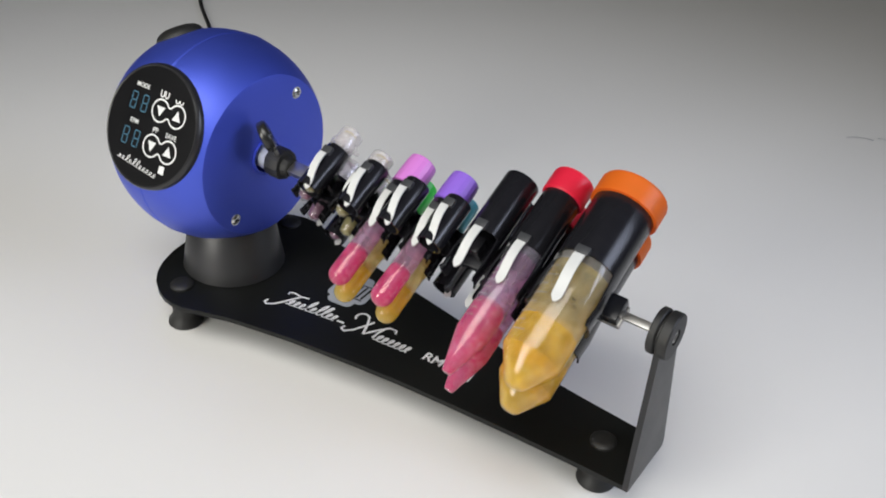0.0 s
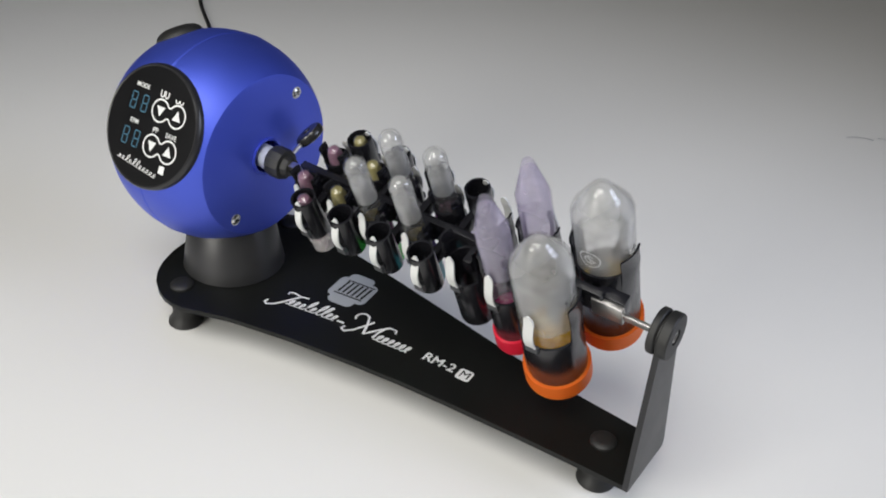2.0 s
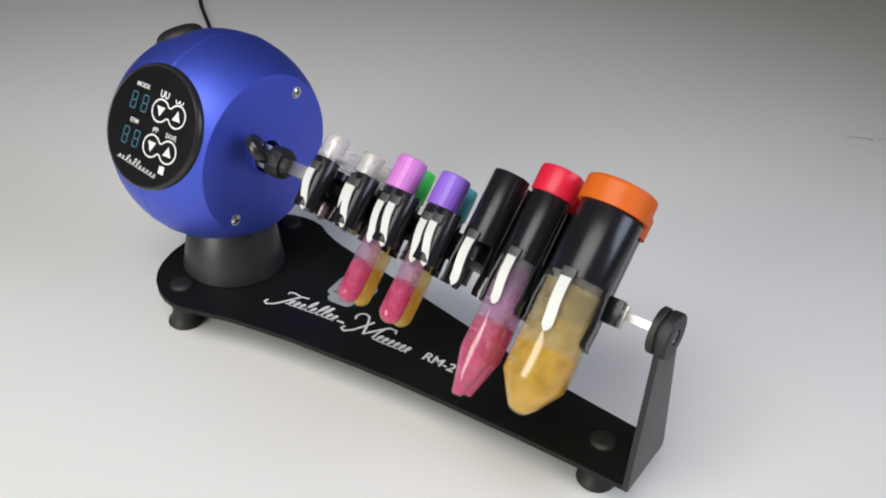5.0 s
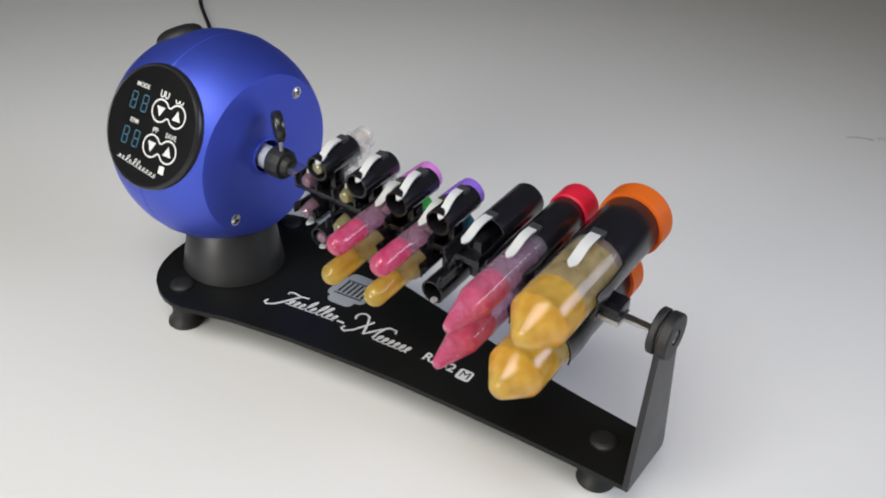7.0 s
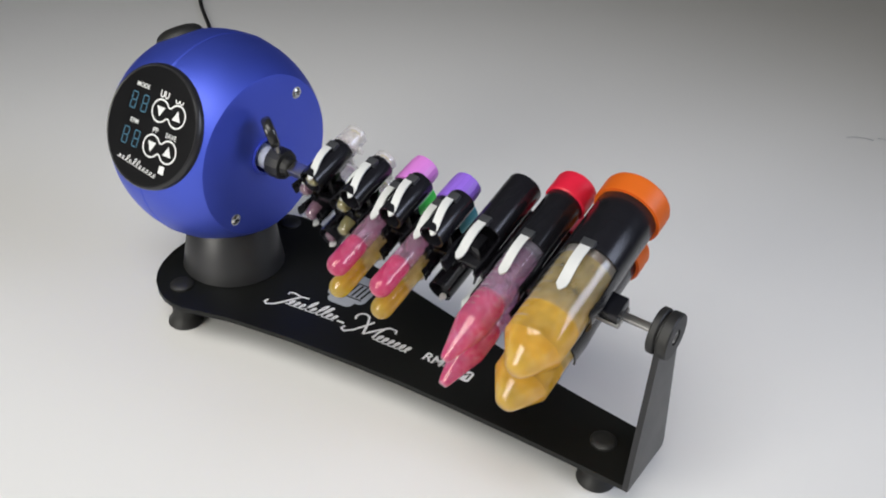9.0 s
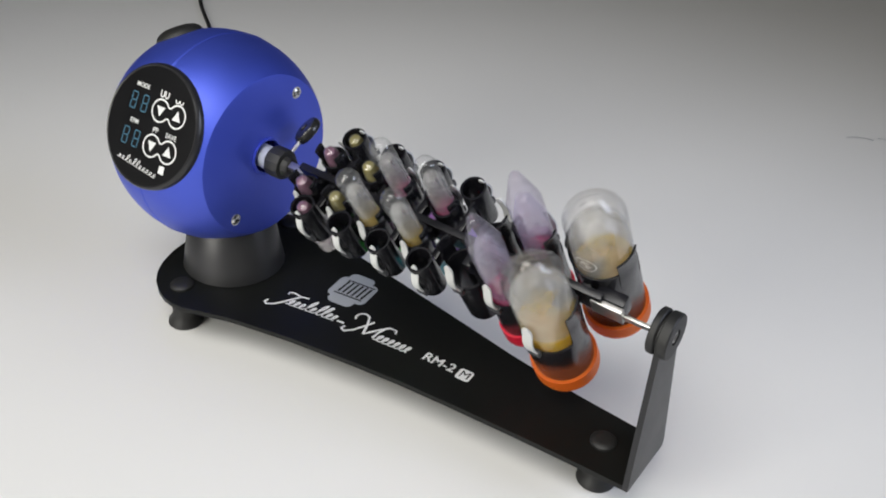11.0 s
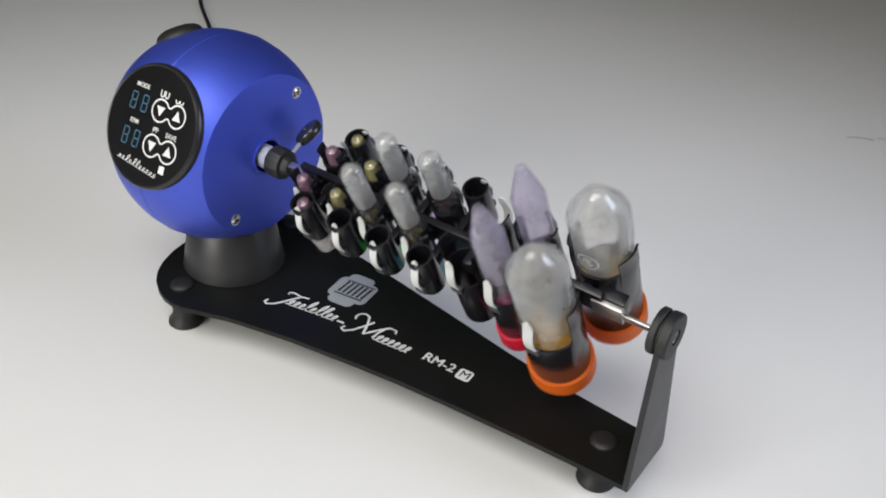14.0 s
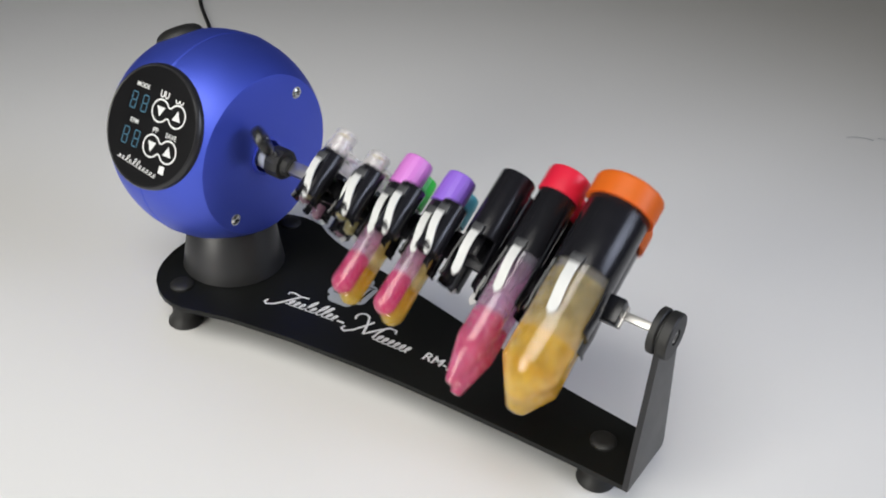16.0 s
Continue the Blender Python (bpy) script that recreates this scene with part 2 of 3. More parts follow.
def plate_outline():
    def along(pts, x):
        for (a, ya), (b, yb) in zip(pts, pts[1:]):
            if x <= b:
                u = (x - a) / (b - a)
                return ya + (yb - ya) * u
        return pts[-1][1]
    near = [(31, 60.2), (57, 50.4), (94, 41.6), (130, 35.4), (165, 30.2), (200, 26.8), (233, 24.0), (264, 21.8), (296, 20.2)]
    far = [(31, 55.4), (53, 49.0), (105, 42.0), (154, 34.6), (199, 27.4), (238, 22.6), (280, 20.0), (296, 19.4)]
    xs = list(range(38, 293, 6)) + [296]
    front = [(-23.5, 0), (-22.8, -14), (-20.5, -26), (-16.5, -37), (-11, -46), (-4, -53), (5, -58.4), (13, -61.4), (21, -62.3), (29, -61.4)]
    back = [(x, -y * 0.95) for x, y in front[1:]]
    return front + [(x, -along(near, x)) for x in xs] + [(x, along(far, x)) for x in reversed(xs)] + back[::-1]


def build_base():
    plate = part("base_plate", slab(plate_outline(), 23.9, 26.93, bevel=0.4), PLATE, mixer, "matt black metal base plate with concave sides")
    # upright at the far end: tapered, leaning in a little, with a rounded head
    prof = [(-20.4, 24.2), (19.4, 24.2), (20.6, 27.5), (12.8, 97)]
    prof += [(9.0 * math.cos(a), 106 + 9.0 * math.sin(a)) for a in [radians(-10 + 20 * i) for i in range(11)]] + [(-8.8, 97), (-20.8, 27.5)]
    m = Matrix(((0, -0.055, 1, 0.2945), (1, 0, 0, 0), (0, 1, 0, 0), (0, 0, 0, 1)))
    part("upright", slab(prof, 0, 3.0, m, bevel=0.4), BRACKET, mixer, "dark grey tapered metal upright")
    # bearing head on the upright: two discs with a groove, and a socket bolt
    ax = Matrix.Translation((0, 0, AXIS)) @ Matrix.Rotation(radians(90), 4, "Y")
    hub = part("bearing", lathe([(0, 284.4), (5, 284.4), (10.6, 284.6), (11.3, 285.2), (11.3, 287.6), (10.8, 288.3), (9.8, 288.6), (9.8, 289.2),
                                 (10.8, 289.4), (11.5, 290.0), (11.5, 294.0), (11.0, 294.7), (4.0, 294.8), (4.0, 293.0), (0, 293.0)], 48, ax), RUBBER, mixer, "black grooved bearing disc")
    part("bolt", lathe([(0, 293.1), (3.2, 293.1), (3.2, 294.2), (1.9, 294.4), (1.9, 293.5), (0, 293.5)], 6, ax), STEEL, hub, "steel socket bolt")
    for x, y in ((11.8, -46.6), (11.8, 46.6), (272.2, 0)):
        mt = Matrix.Translation((x * MM, y * MM, 0))
        foot = part("foot", lathe([(0, 0), (9.8, 0), (10.4, 0.8), (10.2, 2.2), (8.2, 4.6), (7.2, 8), (6.9, 24.0), (0, 24.0)], 40, mt), RUBBER, mixer, "black rubber foot")
        part("foot_button", lathe([(0, 29.6), (3.6, 29.5), (6.0, 28.9), (6.9, 27.9), (7.0, 26.8), (0, 26.8)][::-1], 40, mt), RUBBER, foot)


build_base()


def build_print():
    m = Matrix.Translation((0, 0, PLATE_TOP))
    plate = bpy.data.objects["base_plate"]

    def rounded(cx, cy, w, h, r, turn):
        pts = []
        for qx, qy, a0 in ((1, 1, 0), (-1, 1, 90), (-1, -1, 180), (1, -1, 270)):
            for i in range(6):
                a = radians(a0 + 90 * i / 5)
                x, y = qx * (w / 2 - r) + r * math.cos(a), qy * (h / 2 - r) + r * math.sin(a)
                c, s = math.cos(radians(turn)), math.sin(radians(turn))
                pts.append((cx + c * x - s * y, cy + s * x + c * y))
        return pts
    badge = part("badge", slab(rounded(93.0, 15.6, 26, 21, 4, 8), 0.02, 0.10, m), BADGE, plate, "grey printed badge with dark bars")
    part("badge_tab", slab(rounded(92.2, 15.4, 17, 32, 4, 8), 0.02, 0.14, m), BADGE, badge)
    bars = [[(86.4 + 3.2 * k, 9.6 + 0.4 * k, 1.5), (85.6 + 3.2 * k, 21.6 + 0.4 * k, 1.5)] for k in range(6)]
    bars += [[(84.0, 22.2, 1.1), (103.0, 24.9, 1.1)], [(84.8, 7.8, 1.1), (104, 10.6, 1.1)]]
    part("badge_bar", ribbon(bars, m, 0.12, 0.06), PLATE, badge)
    big = wavy(71, -20.0, 103.5, -14.2, 5.0, 9, 1.15, talls=(3, 5, 6))
    cap1 = [(60.6, -23.5, 1.4), (60.4, -26.2, 1.6), (62.8, -27.2, 1.6), (66.0, -24.8, 1.5), (69.2, -19.5, 1.5), (72.0, -13.2, 1.5), (74.2, -9.6, 1.4)]
    cap1b = [(66.5, -12.5, 1.2), (65.6, -10.2, 1.3), (68.5, -8.9, 1.4), (73.5, -9.4, 1.4), (79.0, -7.6, 1.3)]
    dash = [(105.2, -12.6, 1.4), (110.0, -11.8, 1.4)]
    cap2 = [(111.8, -13.2, 1.3), (111.4, -16.2, 1.5), (114.4, -17.0, 1.6), (117.8, -13.0, 1.5), (120.6, -6.2, 1.5), (123.2, 0.2, 1.5)]
    cap2b = arc(115.0, -1.2, 4.0, 235, 20, 1.3) + [(121.5, -5.0, 1.5), (124.4, -12.4, 1.6)]
    cap2c = [(124.4, -12.4, 1.4), (129.2, -4.0, 1.5), (133.2, 1.6, 1.5), (137.6, 2.2, 1.3), (138.8, -0.6, 1.2)]
    cap2d = [(131.8, 0.4, 1.5), (130.6, -6.0, 1.6), (130.8, -11.8, 1.5)]
    small = wavy(131.5, -12.4, 153.5, -9.6, 5.2, 6, 1.25)
    part("script_line", ribbon([cap1, cap1b, big, dash, cap2, cap2b, cap2c, cap2d, small], m, 0.02, 0.06), PRINT, plate, "white running script strokes")
    lettering("model_lettering", "RM-2", 9.3, m @ pose(0.1624, -0.0050, 0.0001, 0, 0, 3.5), PRINT, plate, "LEFT", bold=0.16)
    tile = part("model_tile", slab(rounded(189.4, -4.0, 8.6, 8.8, 1.8, 3.5), 0.02, 0.1, m), PRINT, plate)
    lettering("tile_letter", "M", 8.2, m @ pose(0.1896, -0.0040, 0.00018, 0, 0, 3.5), PLATE, tile, bold=0.0)


build_print()


def build_housing():
    c = Matrix.Translation((0.0011, 0.0006, AXIS))
    ax = c @ Matrix.Rotation(radians(90), 4, "Y")
    R, face = 62.0, 39.4
    a1 = math.acos(face / R)
    prof = [(R * math.sin(a), R * math.cos(a)) for a in [a1 + (math.pi - a1) * i / 60 for i in range(61)]]
    out = []
    for r, z in prof:
        out.append((r, z))
    groove = [(61.9, 3.5), (62.2, 3.15), (62.2, 2.9), (61.8, 2.75)]
    out = [q for q in out if q[1] > 3.8] + groove + [q for q in out if q[1] < 2.4]
    out[-1] = (0, out[-1][1])
    rim = math.sqrt(R * R - face * face)
    fm = ax @ Matrix.Translation((0, 0, -0.0010))
    profile = [(10.4, 27), (10.4, face + 0.3), (rim - 1.6, face + 0.3), (rim - 0.5, face + 0.1)] + out
    ball = lathe(profile, 128, ax)
    seat = Vector((0.02856, -0.89122, 0.45268))
    for v in ball.verts:
        over = (v.co - c.translation).dot(seat) - 0.0525
        if over > 0:
            v.co -= seat * over
    shell = part("housing", ball, BLUE, mixer, "satin blue ball-shaped housing with a flat side", angle=28)
    part("shaft_ring", lathe([(9.6, 36), (9.6, 41.2), (10.2, 41.6), (11.2, 41.4), (11.4, 40.2), (11.2, 36)], 48, fm), BLUE_EDGE, shell, "bright blue ring round the shaft hole")
    part("hole_back", lathe([(0, 31), (10.4, 31)], 40, fm), PLATE, shell)
    # cross-head screws on the flat side
    for y, z in ((25.4, 31.2), (-27.0, -30.4)):
        ms = fm @ Matrix.Translation((-z * MM, y * MM, 0))
        s = part("screw", lathe([(0, 41.8), (1.4, 41.7), (2.6, 41.2), (2.9, 40.8), (3.5, 40.9), (3.6, 40.5), (0, 40.5)][::-1], 28, ms), SCREW, shell, "zinc cross-head screw")
        part("screw_slot", ribbon([[(-1.5, 0, 0.7), (1.5, 0, 0.7)], [(0, -1.5, 0.7), (0, 1.5, 0.7)]], ms @ pose(0, 0, 0.0418, 0, 0, 35), 0, 0.05), PLATE, s)
    # stand under the ball
    part("stand", lathe([(0, 27.0), (30.5, 27.0), (31.2, 27.5), (31.0, 28.6), (25.8, 58), (24, 60), (0, 60)], 72, Matrix.Translation((0.0150, -0.0070, 0))), CONE, mixer, "black turned metal conical stand")
    # push button on top
    el = radians(64)
    n = Vector((-math.cos(el), 0, math.sin(el)))
    mk = c @ n.to_track_quat("Z", "Y").to_matrix().to_4x4()
    part("top_knob", lathe([(0, 66.0), (6, 65.7), (10, 64.6), (12.6, 62.8), (13.6, 61.0), (13.8, 56), (0, 56)][::-1], 56, mk), RUBBER, mixer, "black domed rubber cap on the ball")


build_housing()


def build_panel():
    n = Vector((0.02856, -0.89122, 0.45268))
    a = Vector((0.99949, 0.03203, 0.0))
    b = Vector((-0.0145, 0.45245, 0.89167))
    m = Matrix(((a.x, b.x, n.x, 0.0023), (a.y, b.y, n.y, 0), (a.z, b.z, n.z, AXIS - 0.0004), (0, 0, 0, 1)))
    f = 54.6
    rim = part("control_panel", lathe([(0, 45), (34.6, 45), (34.6, 52.6), (34.1, 54.0), (33.2, 54.8), (32.9, f), (0, f)], 96, m), PANEL_RIM, mixer, "round black control panel")
    mf = m @ Matrix.Translation((0, 0, f * MM))
    part("panel_film", lathe([(0, 0.12), (32.3, 0.12), (32.4, 0.02)][::-1], 96, mf), PANEL, rim)

    def digit(x, y, lit):
        segs = {"a": ((-1.5, 4.5), (1.9, 4.5)), "g": ((-1.7, 0), (1.7, 0)), "d": ((-1.9, -4.5), (1.5, -4.5)), "f": ((-1.7, 4.3), (-1.9, 0.3)),
                "b": ((2.1, 4.3), (1.9, 0.3)), "e": ((-1.9, -0.3), (-2.1, -4.3)), "c": ((1.9, -0.3), (1.7, -4.3))}
        for on, mat in ((True, LED), (False, LED_DIM)):
            st = [[(x + p[0][0], y + p[0][1], 0.55), (x + p[1][0], y + p[1][1], 0.55)] for k, p in segs.items() if (k in lit) == on]
            if st:
                part("segment_digit", ribbon(st, mf, 0.14, 0.05), mat, rim, "pale blue segment digit")
    for x, y, lit in ((-16.4, 10.4, "abcdefg"), (-7.9, 10.4, "abcdefg"), (-16.2, -9.4, "abcdefg"), (-7.9, -9.4, "abcdefg")):
        digit(x, y, lit)
    up = mf @ Matrix.Translation((0, 0, 0.00020))
    for txt, x, y, s in (("MODE", -12.0, 19.5, 3.5), ("RPM", -12.3, -0.5, 3.5), ("PP", 4.6, -1.0, 4.1), ("SAVE", 16.6, -1.3, 3.7)):
        lettering("panel_lettering", txt, s, up @ pose(x * MM, y * MM, 0), PRINT, rim, bold=0.05)
    marks = []
    for k in (0, 1):
        cx = 3.1 + 3.4 * k
        marks.append([(cx - 1.2, 20.9, 0.8), (cx - 1.2, 18.9, 0.8)] + arc(cx, 18.6, 1.2, 180, 360, 0.8, 8) + [(cx + 1.2, 20.9, 0.8)])
        dx = 14.8 + 3.0 * k
        marks.append([(dx - 1.3, 18.8, 0.7)] + arc(dx, 18.3, 1.3, 180, 360, 0.7, 8) + [(dx + 1.3, 18.8, 0.7)])
    part("wave_mark", ribbon(marks, mf, 0.14, 0.05), PRINT, rim, "white wave symbols")
    for y in (10.0, -9.7):
        st = [arc(4.4, y, 6.1, 30, 330, 1.0, 30), arc(16.9, y, 6.1, -150, 150, 1.0, 30)]
        for sg in (1, -1):
            st.append([(4.4 + 6.1 * math.cos(radians(30)), y + sg * 6.1 * math.sin(radians(30)), 1.0), (16.9 - 6.1 * math.cos(radians(30)), y + sg * 6.1 * math.sin(radians(30)), 1.0)])
        part("button_outline", ribbon(st, mf, 0.14, 0.05), PRINT, rim, "white ring outline of the keys")
        for x, sg in ((4.4, -1), (16.9, 1)):
            tri = [(x - 3.1, y - 2.3 * sg), (x + 3.1, y - 2.3 * sg), (x, y + 3.3 * sg)]
            part("arrow_key", slab(tri if sg > 0 else tri[::-1], 0.14, 0.2, mf), PRINT, rim, "white arrow key")
    part("panel_script", ribbon([wavy(-18.5, -22.4, 12.6, -25.6, 2.0, 11, 0.42, talls=(2, 4, 5), slant=0.45)], mf, 0.14, 0.05), PRINT, rim, "white running strokes")
    part("panel_square", slab([(13.8, -22.2), (17.8, -22.2), (17.8, -17.8), (13.8, -17.8)], 0.14, 0.2, mf), PRINT, rim)


build_panel()


def build_cable():
    cu = bpy.data.curves.new("power_cable", "CURVE")
    cu.dimensions, cu.bevel_depth, cu.bevel_resolution = "3D", 0.0021, 3
    sp = cu.splines.new("BEZIER")
    pts = [(-0.045, 0.045, 0.085), (-0.16, 0.150, 0.030), (-0.352, 0.3013, 0.0022), (-0.423, 0.352, 0.0022), (-0.60, 0.52, 0.0022), (-0.95, 0.95, 0.0022)]
    sp.bezier_points.add(len(pts) - 1)
    for q, co in zip(sp.bezier_points, pts):
        q.co = co
        q.handle_left_type = q.handle_right_type = "AUTO"
    ob = new("tmp_cable", cu)
    dg = bpy.context.evaluated_depsgraph_get()
    me = bpy.data.meshes.new_from_object(ob.evaluated_get(dg))
    bpy.data.objects.remove(ob)
    me.materials.clear()
    me.materials.append(RUBBER)
    for p in me.polygons:
        p.use_smooth = True
    cable = new("power_cable", me)
    cable.parent = mixer
    tagged(cable, "thin black power cable running off behind")


build_cable()

# ---- rotor ----
# (x, y) of each holder; inner rows, then the smaller outer rows
FRONT = [(89.2, -11.2), (115.7, -12.0), (137.5, -10.6), (164.6, -10.6), (192.5, -11.2), (217.1, -13.8), (249.3, -19.6)]
BACK = [(85.6, 10.4), (109.2, 10.8), (132.0, 11.0), (159.6, 11.0), (188.8, 12.0), (211.2, 12.0), (239.6, 17.4)]
OUT_FRONT = [(98.3, -23.2), (125.0, -23.1), (150.8, -22.8), (176.0, -22.4)]
OUT_BACK = [(96.2, 23.2), (121.5, 23.0), (146.5, 23.0), (172.5, 23.0)]
rotor = None


def holder_mesh(R, top, low, arm, side, wall=1.1):
    """A round sleeve from low to top with two spring arms down to arm; side is the outward direction along y."""
    bm = lathe([(R, low), (R, top - 0.5), (R - 0.3, top), (R - wall, top), (R - wall, low)], 36, closed=True)
    if R > 9:
        # the outward side is cut back, the side towards the bar is longer
        k = 1.0 if R > 12 else 0.5
        for v in bm.verts:
            if abs(v.co.z - low * MM) < 1e-6:
                v.co.z += (5.0 if side * v.co.y > 0.2 * R * MM else -12.0) * k * MM
    for sg in (1, -1) if arm < low else ():
        a0 = radians(90 * side + sg * 98)
        w = radians(26)
        inner, outer = [], []
        n = 6
        for z, bulge in ((low + 1.0, 0.0), (low - 3, 0.25), ((low + arm) / 2, 0.7), (arm + 2.5, 0.2), (arm, 0.9)):
            inner.append([])
            outer.append([])
            for i in range(n + 1):
                a = a0 + w * (2 * i / n - 1)
                for lst, r in ((inner[-1], R - wall + 0.1 + bulge), (outer[-1], R + 0.05 + bulge)):
                    lst.append(bm.verts.new((r * MM * math.cos(a), r * MM * math.sin(a), z * MM)))
        for lst, flip in ((outer, False), (inner, True)):
            for j in range(len(lst) - 1):
                for i in range(n):
                    q = (lst[j][i], lst[j + 1][i], lst[j + 1][i + 1], lst[j][i + 1])
                    bm.faces.new(q[::-1] if flip else q)
        for j in range(len(outer) - 1):
            bm.faces.new((outer[j][0], inner[j][0], inner[j + 1][0], outer[j + 1][0]))
            bm.faces.new((outer[j][n], outer[j + 1][n], inner[j + 1][n], inner[j][n]))
        for i in range(n):
            bm.faces.new((outer[-1][i], inner[-1][i], inner[-1][i + 1], outer[-1][i + 1]))
    bmesh.ops.recalc_face_normals(bm, faces=bm.faces[:])
    return bm


def tongue_mesh(R, low, tip, width, side, slant=0.0, dip=1.0):
    """A bowed white spring tongue with a rounded end on the outward side."""
    rows = []
    n = 12
    for i in range(n + 1):
        u = i / n
        z = low + 2.2 + (tip - low - 2.2) * u
        bow = 0.7 + 1.5 * math.sin(math.pi * min(1, u * 1.3)) - dip * u * u
        w = width / 2
        if u > 0.86:
            w *= math.sqrt(max(0.05, 1 - ((u - 0.86) / 0.145) ** 2))
        rows.append((z, R + bow, w, slant * (u - 0.35)))
    bm = bmesh.new()
    loops = []
    for z, y, w, dx in rows:
        loops.append([bm.verts.new(((x + dx) * MM, side * yy * MM, z * MM)) for x, yy in ((-w, y), (w, y), (w, y + 0.8), (-w, y + 0.8))])
    for a, b in zip(loops, loops[1:]):
        for i in range(4):
            j = (i + 1) % 4
            bm.faces.new((a[i], a[j], b[j], b[i]))
    bm.faces.new(loops[0][::-1])
    bm.faces.new(loops[-1])
    bmesh.ops.recalc_face_normals(bm, faces=bm.faces[:])
    return bm


def build_rotor():
    global rotor
    bm = block((186, 4.2, 15), (166, 0, -3), 0.8)
    for k, ((xf, yf), (xb, yb)) in enumerate(zip(FRONT, BACK)):
        block((5, abs(yf), 9), (xf - 1, yf / 2, -2), 0.6, None, bm)
        block((5, abs(yb), 9), (xb + 1, yb / 2, -2), 0.6, None, bm)
    for (xo, yo) in OUT_FRONT + OUT_BACK:
        block((4, abs(yo) * 0.75, 8), (xo, yo * 0.42, -3), 0.6, None, bm)
    rotor = part("rotor", bm, CLIP, mixer, "black rotating bar full of clip-on tube holders")
    ax = Matrix.Rotation(radians(90), 4, "Y")
    part("drive_shaft", lathe([(0, 29), (6.2, 29), (6.8, 30), (6.8, 48), (0, 48)], 40, ax), SHAFT, rotor, "pale grey drive shaft")
    part("coupling", lathe([(0, 46.6), (8.0, 46.6), (9.1, 47.6), (9.1, 55.0), (8.4, 56.6), (6.2, 57.2), (5.4, 60.5), (4.8, 61.2), (0, 61.2)], 12, ax), RUBBER, rotor, "black faceted coupling nut", angle=25)
    part("spindle", block((20, 4.2, 8), (69, 0, 0), 0.5), STEEL, rotor, "flat metal spindle")
    pin = part("thumb_pin", lathe([(0, 9), (1.2, 9), (1.2, 17), (0, 17)], 16, Matrix.Translation((0.054, 0, 0)) @ Matrix.Rotation(radians(90), 4, "X")), STEEL, rotor, "metal pin of the thumb knob")
    # round thumb knob on the pin, with a hole through its middle
    ring = [(2.3, -2.2), (2.9, -2.9), (7.0, -2.9), (8.2, -2.4), (8.9, -1.2), (8.9, 1.2), (8.2, 2.4), (7.0, 2.9), (2.9, 2.9), (2.3, 2.2)]
    part("thumb_knob", lathe(ring, 40, pose(0.054, -0.0246, 0, 0, 35, 0), closed=True), KNOB, rotor, "black round thumb knob with a hole")
    # far end: black clamp, bare flat plate and flat journal
    part("end_clamp", block((15, 6.5, 12.5), (261.5, -3.6, -1.0), 0.8), CLIP, rotor, "black end clamp")
    part("end_plate", block((16, 3.0, 11.5), (261.5, 1.4, -1.0), 0.4), STEEL, rotor, "bare metal end plate")
    part("journal", block((18, 2.0, 4.2), (277.5, 1.0, 0), 0.4), STEEL, rotor, "flat metal journal")
    sizes = [(7.2, 9.5, -11, -18, 3.8, 1, -20), (7.2, 9.5, -11, -18, 3.8, 1, -20), (7.8, 10.2, -13, -21, 4.0, 0, -22.5), (7.8, 10.2, -13, -21, 4.0, 0, -22.5), (9.4, 39.0, 0, -22, 4.6, 0.5, -24), (9.9, 36.5, 0, -22, 4.6, 0.5, -24), (15.4, 39, -1, -23, 5.2, 0.5, -25.5)]
    done = {}

    def holder(x, y, spec, side):
        key = (spec, side)
        R, top, low, arm, w, clasp, tip = spec
        if key not in done:
            a = part("tube_holder", holder_mesh(R, top, low, arm, side), CLIP, rotor, "black plastic sleeve with spring arms")
            b = part("spring_tongue", tongue_mesh(R, clasp, tip + 2.2, w, side, 3.4 if side < 0 and R < 9 else 1.2, 3.2 if arm == low else 0.9), TONGUE, rotor, "white bowed spring tongue")
            c = part("clasp", block((w + 1.5, 2.6, 4.6), (-0.3, side * (R + 0.5), clasp + 3.6), 0.5), CLASP, rotor, "dark grey clasp block of the tongue")
            done[key] = (a, b, c)
            a.location = b.location = c.location = (x * MM, y * MM, 0)
            return
        for o in done[key]:
            c = o.copy()
            scene.collection.objects.link(c)
            c.location = (x * MM, y * MM, 0)
    for k in range(7):
        holder(*FRONT[k], sizes[k], -1)
        holder(*BACK[k], sizes[k], 1)
    small = (6.8, 9.5, -18, -18, 4.2, 0, -22)
    for x, y in OUT_FRONT:
        holder(x, y, small, -1)
    for x, y in OUT_BACK:
        holder(x, y, small, 1)


build_rotor()

# ---- tubes ----
TUBES = []          # (thing, x, y)
LIQUIDS = []        # (part, travel in mm)


